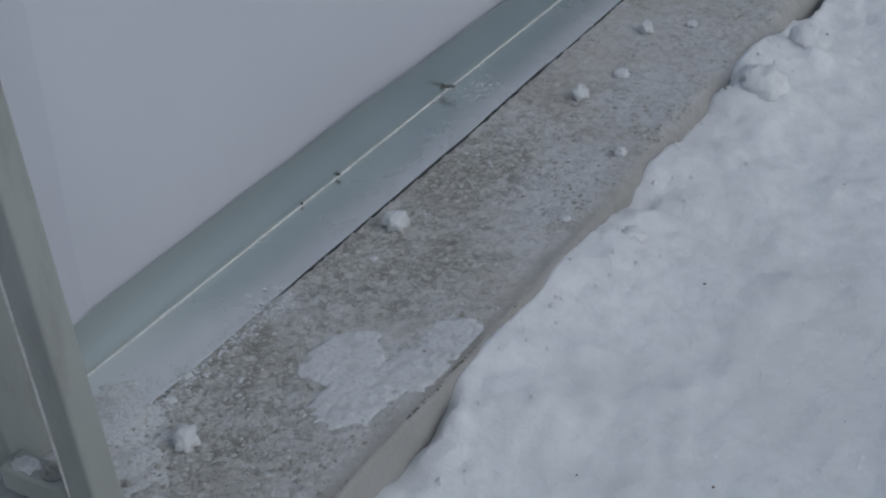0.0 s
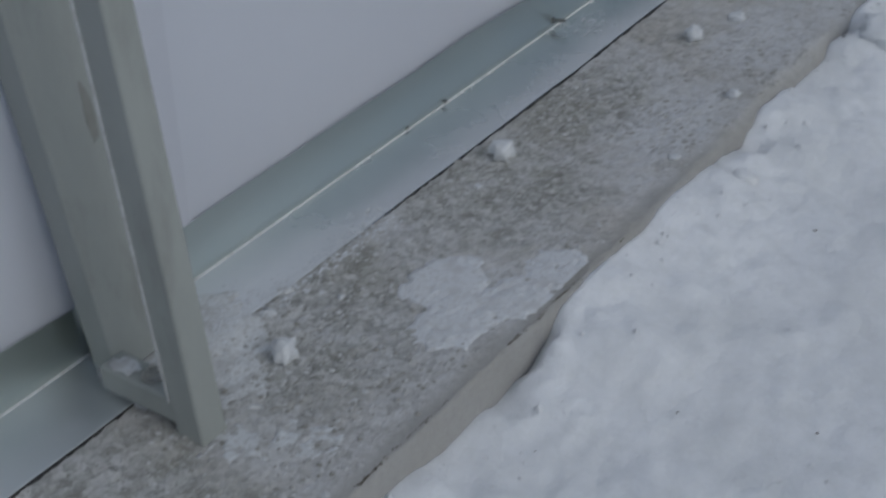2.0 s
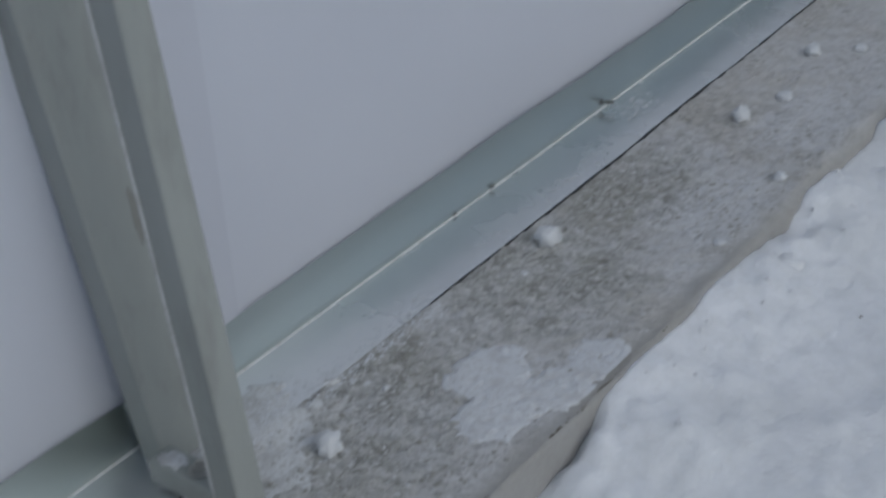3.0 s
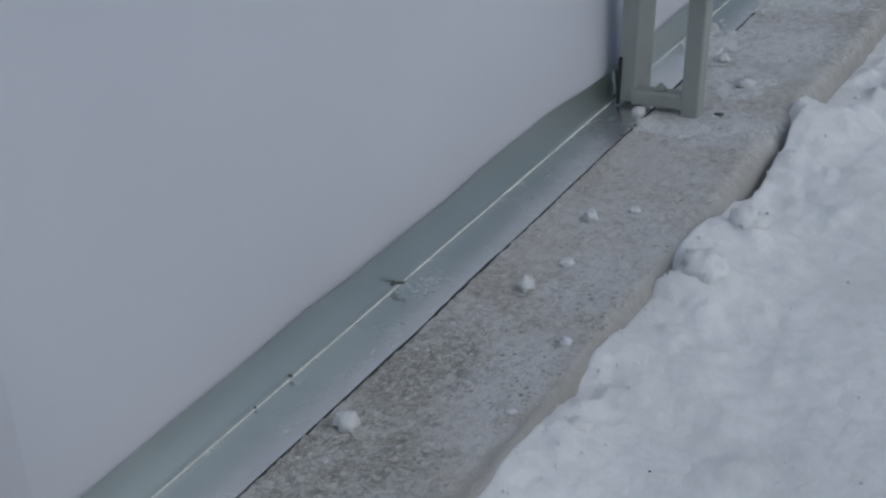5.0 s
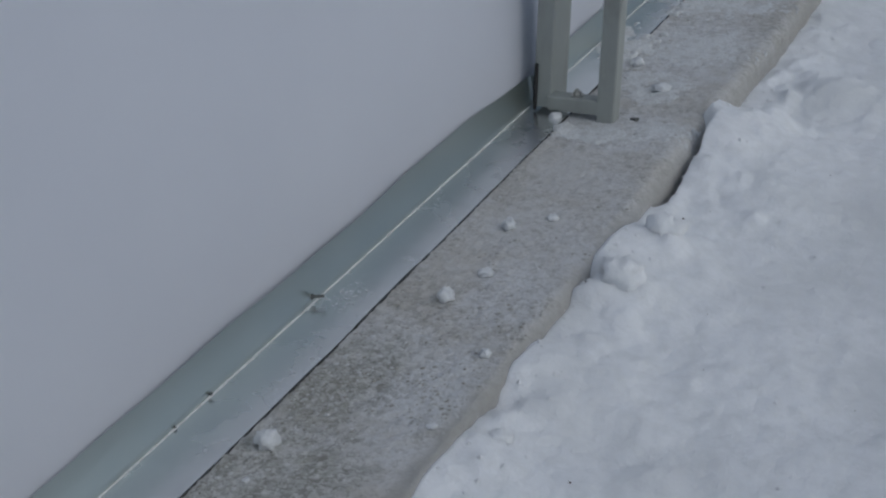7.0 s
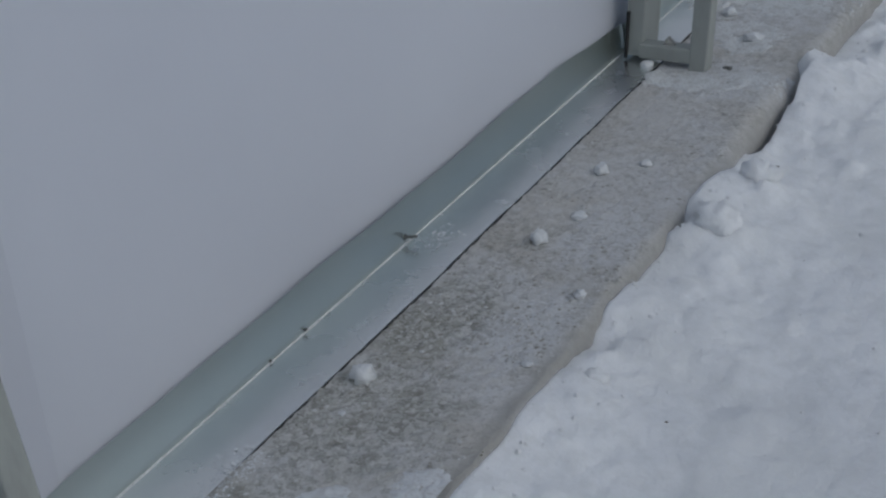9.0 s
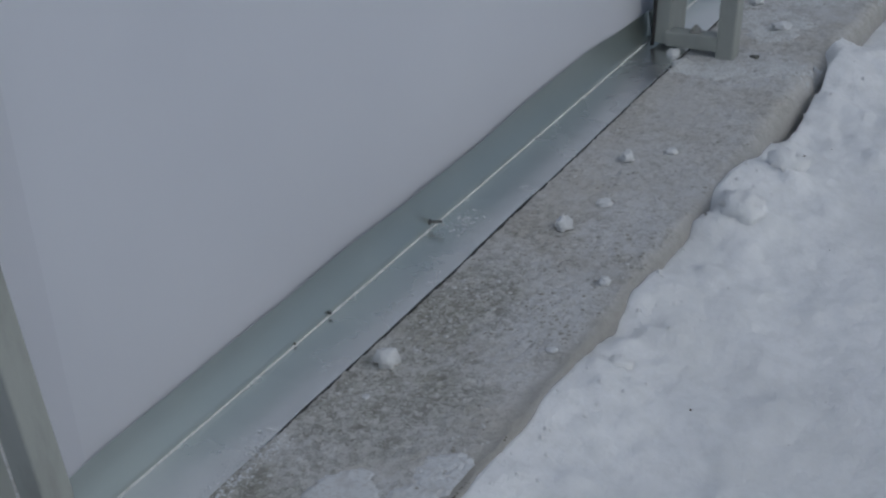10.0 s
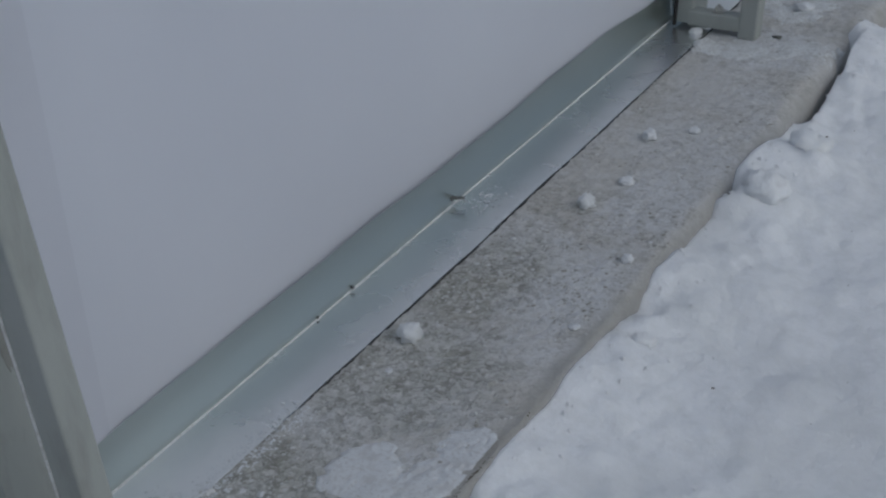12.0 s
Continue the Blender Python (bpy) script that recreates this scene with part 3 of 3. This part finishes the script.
def build_lump(x, y, r, squash, seed, ground=False):
    bm = bmesh.new()
    bmesh.ops.create_icosphere(bm, subdivisions=3, radius=1.0)
    for v in bm.verts:
        d = v.co.normalized()
        k = 1 + 0.34 * noise.fractal(d * 1.6 + Vector((seed, 0, seed)), 1.0, 2.0, 3) + 0.36 * noise.fractal(d * 3.8 + Vector((0, seed, 0)), 1.0, 2.0, 3)
        v.co = Vector((d.x * k * r, d.y * k * r, max(-0.6, d.z) * k * r * squash))
    low = min(v.co.z for v in bm.verts)
    bmesh.ops.translate(bm, vec=(0, 0, -low), verts=bm.verts)
    ob = part("snow_lump", bm, CRUMB, smooth=True)
    if ground:
        ob.data.materials[0] = SNOW
        ob.matrix_basis = pose(x, y, snow_height(x, y) - 0.80 * r, 0, 0, 40 * seed)
        return tagged(ob, "rounded clump of broken snow beside the foundation", "snow clump", "snow clumps")
    ob.matrix_basis = pose(x, y, beam_top(x, y) - 0.0012)
    return tagged(ob, "small crumbly lump of snow on the concrete", "snow lump", "loose snow lumps")


LUMPS = [(0.080, -0.036, 0.0086, 1.0), (0.107, 0.208, 0.0072, 1.0), (0.102, 0.352, 0.0064, 0.9), (0.134, 0.381, 0.0052, 0.7), (0.178, 0.136, 0.0048, 0.9), (0.100, -0.302, 0.0082, 0.9),
         (0.119, 0.264, 0.0075, 0.4), (0.088, -0.078, 0.0036, 0.35), (0.184, 0.029, 0.0040, 0.5), (0.076, -0.237, 0.0030, 0.4), (0.090, -0.235, 0.0030, 0.4),
         (0.042, 0.608, 0.0068, 0.8), (0.162, -0.444, 0.0085, 0.5), (0.118, -0.498, 0.0042, 0.6), (0.123, 0.721, 0.0100, 0.5), (0.027, 0.851, 0.0080, 0.6), (0.070, 0.79, 0.0080, 0.7)]
for i, (x, y, r, q) in enumerate(LUMPS):
    build_lump(x, y, r, q, 3.7 * i + 1)
for i, (x, y, r, q) in enumerate([(0.231, 0.300, 0.019, 0.8), (0.234, 0.405, 0.018, 0.8), (0.226, 0.055, 0.010, 0.6)]):
    build_lump(x, y, r, q, 5.3 * i + 2, True)


def build_chip(x, y):
    bm = box(bmesh.new(), -0.0045, 0.0045, -0.002, 0.002, 0, 0.0045, 0.0008)
    for v in bm.verts:
        v.co.x += 0.3 * v.co.z * (1 if v.co.y > 0 else -1)
        v.co.z *= 0.35 + 0.65 * (v.co.x + 0.008) / 0.016
    ob = part("stone_chip", bm, SCREW)
    ob.matrix_basis = pose(x, y, beam_top(x, y) - 0.001, 0, 0, -20)
    tagged(ob, "small dark chip of stone frozen to the concrete", "stone chip")


build_chip(0.124, 0.631)


# ---- crumbs of ice and grit on the beam, plant debris on the snow ----
def scatter(name, count, place, size, material, seed, flat=0.7):
    """Many small broken grains as one mesh."""
    rnd = random.Random(seed)
    verts, faces = [], []
    shape = [(1, 0, 0), (0.3, 0.95, 0.1), (-0.8, 0.5, 0), (-0.7, -0.6, 0.1), (0.4, -0.9, 0), (0.1, 0.1, 1), (0, 0, -0.6)]
    for _ in range(count):
        got = place(rnd)
        if not got:
            continue
        x, y, z = got
        r = size(rnd)
        a = rnd.uniform(0, 6.28)
        n = len(verts)
        for px, py, pz in shape:
            k = r * rnd.uniform(0.7, 1.25)
            verts.append((x + k * (px * math.cos(a) - py * math.sin(a)), y + k * (px * math.sin(a) + py * math.cos(a)), z + k * pz * flat))
        for i in range(5):
            faces.append((n + i, n + (i + 1) % 5, n + 5))
            faces.append((n + (i + 1) % 5, n + i, n + 6))
    me = bpy.data.meshes.new(name)
    me.from_pydata(verts, [], faces)
    me.materials.append(material)
    me.polygons.foreach_set("use_smooth", [False] * len(faces))
    return new(name, me)


def crumb_place(rnd):
    x, y = rnd.uniform(0.058, 0.196), rnd.uniform(-0.6, 1.15)
    if fractal(x, y, 16, 3, 31.0) + rnd.uniform(-0.35, 0.35) < 0.05 + 0.5 * max(0.0, min(1.0, (y - 0.15) / 0.3)):
        return None
    return x, y, beam_top(x, y) + 0.0003


tagged(scatter("ice_crumbs", 11000, crumb_place, lambda r: 0.0006 + 0.0022 * r.random() ** 3, ICE_GRAINS, 5, 0.3), "scattered crumbs of ice and snow", "ice crumbs", kind="stuff")
tagged(scatter("grit", 4200, crumb_place, lambda r: 0.0006 + 0.0018 * r.random() ** 2.5, GRIT, 6, 0.3), "dark sandy grit frozen to the concrete", "grit", kind="stuff")


def edge_line(rnd):
    y = rnd.uniform(-0.6, -0.08)
    if fractal(5, y, 14, 3, 27.0) < -0.15:
        return None
    x = beam_edge(y) - 0.0035 + rnd.gauss(0, 0.0005)
    return x, y, beam_top(x, y) - 0.0004


# Tiny dark crumbs in a thin broken line just inside the edge.
tagged(scatter("dark_edge_crumbs", 2600, edge_line, lambda r: 0.0004 + 0.0009 * r.random() ** 2, DEBRIS, 16, 0.5), "thin line of dark crumbs along the worn concrete edge", "soil", kind="stuff")


def near_post(rnd):
    x, y = rnd.gauss(0.10, 0.035), rnd.gauss(-0.32, 0.05)
    if not 0.062 < x < 0.19:
        return None
    return x, y, max(beam_top(x, y), drift_height(x, y)) + 0.0004


def on_flange(rnd):
    """Frost grains blown over the strip's edge beside the post, and a few by the screw."""
    if rnd.random() < 0.08:
        x, y = rnd.gauss(0.024, 0.008), rnd.gauss(0.178, 0.016)
    else:
        y = -0.34 + 0.2 * rnd.random() ** 1.5
        x = 0.058 + 0.006 * rnd.gauss(0, 1) - (0.03 * rnd.random() ** 2 if y < -0.26 else 0.0)
    if not 0.006 < x < 0.075:
        return None
    return x, y, max(beam_top(x, y) if x > 0.056 else 0.0018, drift_height(x, y)) + 0.0002


tagged(scatter("snow_crumbs", 500, near_post, lambda r: 0.0005 + 0.0017 * r.random() ** 3, ICE_GRAINS, 7, 0.35), "loose snow crumbs round the post foot", "snow crumbs", kind="stuff")
tagged(scatter("frost_grains", 1500, on_flange, lambda r: 0.0005 + 0.0012 * r.random() ** 3, PALE_GRAINS, 17, 0.3), "pale frost grains blown over the flashing edge", "frost", kind="stuff")


def on_snow(rnd):
    x, y = rnd.uniform(0.23, 0.75), rnd.uniform(-0.7, 1.2)
    return x, y, snow_height(x, y) + 0.0002


def by_edge(rnd):
    y = rnd.uniform(-0.6, 1.1)
    x = beam_edge(y) + 0.003 + 0.05 * rnd.random() ** 2
    return x, y, snow_height(x, y) - 0.0002


tagged(scatter("edge_crumbs", 420, by_edge, lambda r: 0.0007 + 0.0030 * r.random() ** 4, SNOW, 12, 0.8), "small crumbs of snow along the foundation edge", "snow crumbs", kind="stuff")
tagged(scatter("plant_debris", 70, on_snow, lambda r: 0.0005 + 0.0016 * r.random() ** 4, DEBRIS, 8, 0.4), "tiny dark bits of plant debris on the snow", "debris", kind="stuff")
tagged(scatter("snow_chunks", 250, on_snow, lambda r: 0.0008 + 0.0028 * r.random() ** 4, SNOW, 9, 0.45), "small broken chunks of snow on the ground", "snow chunks", kind="stuff")
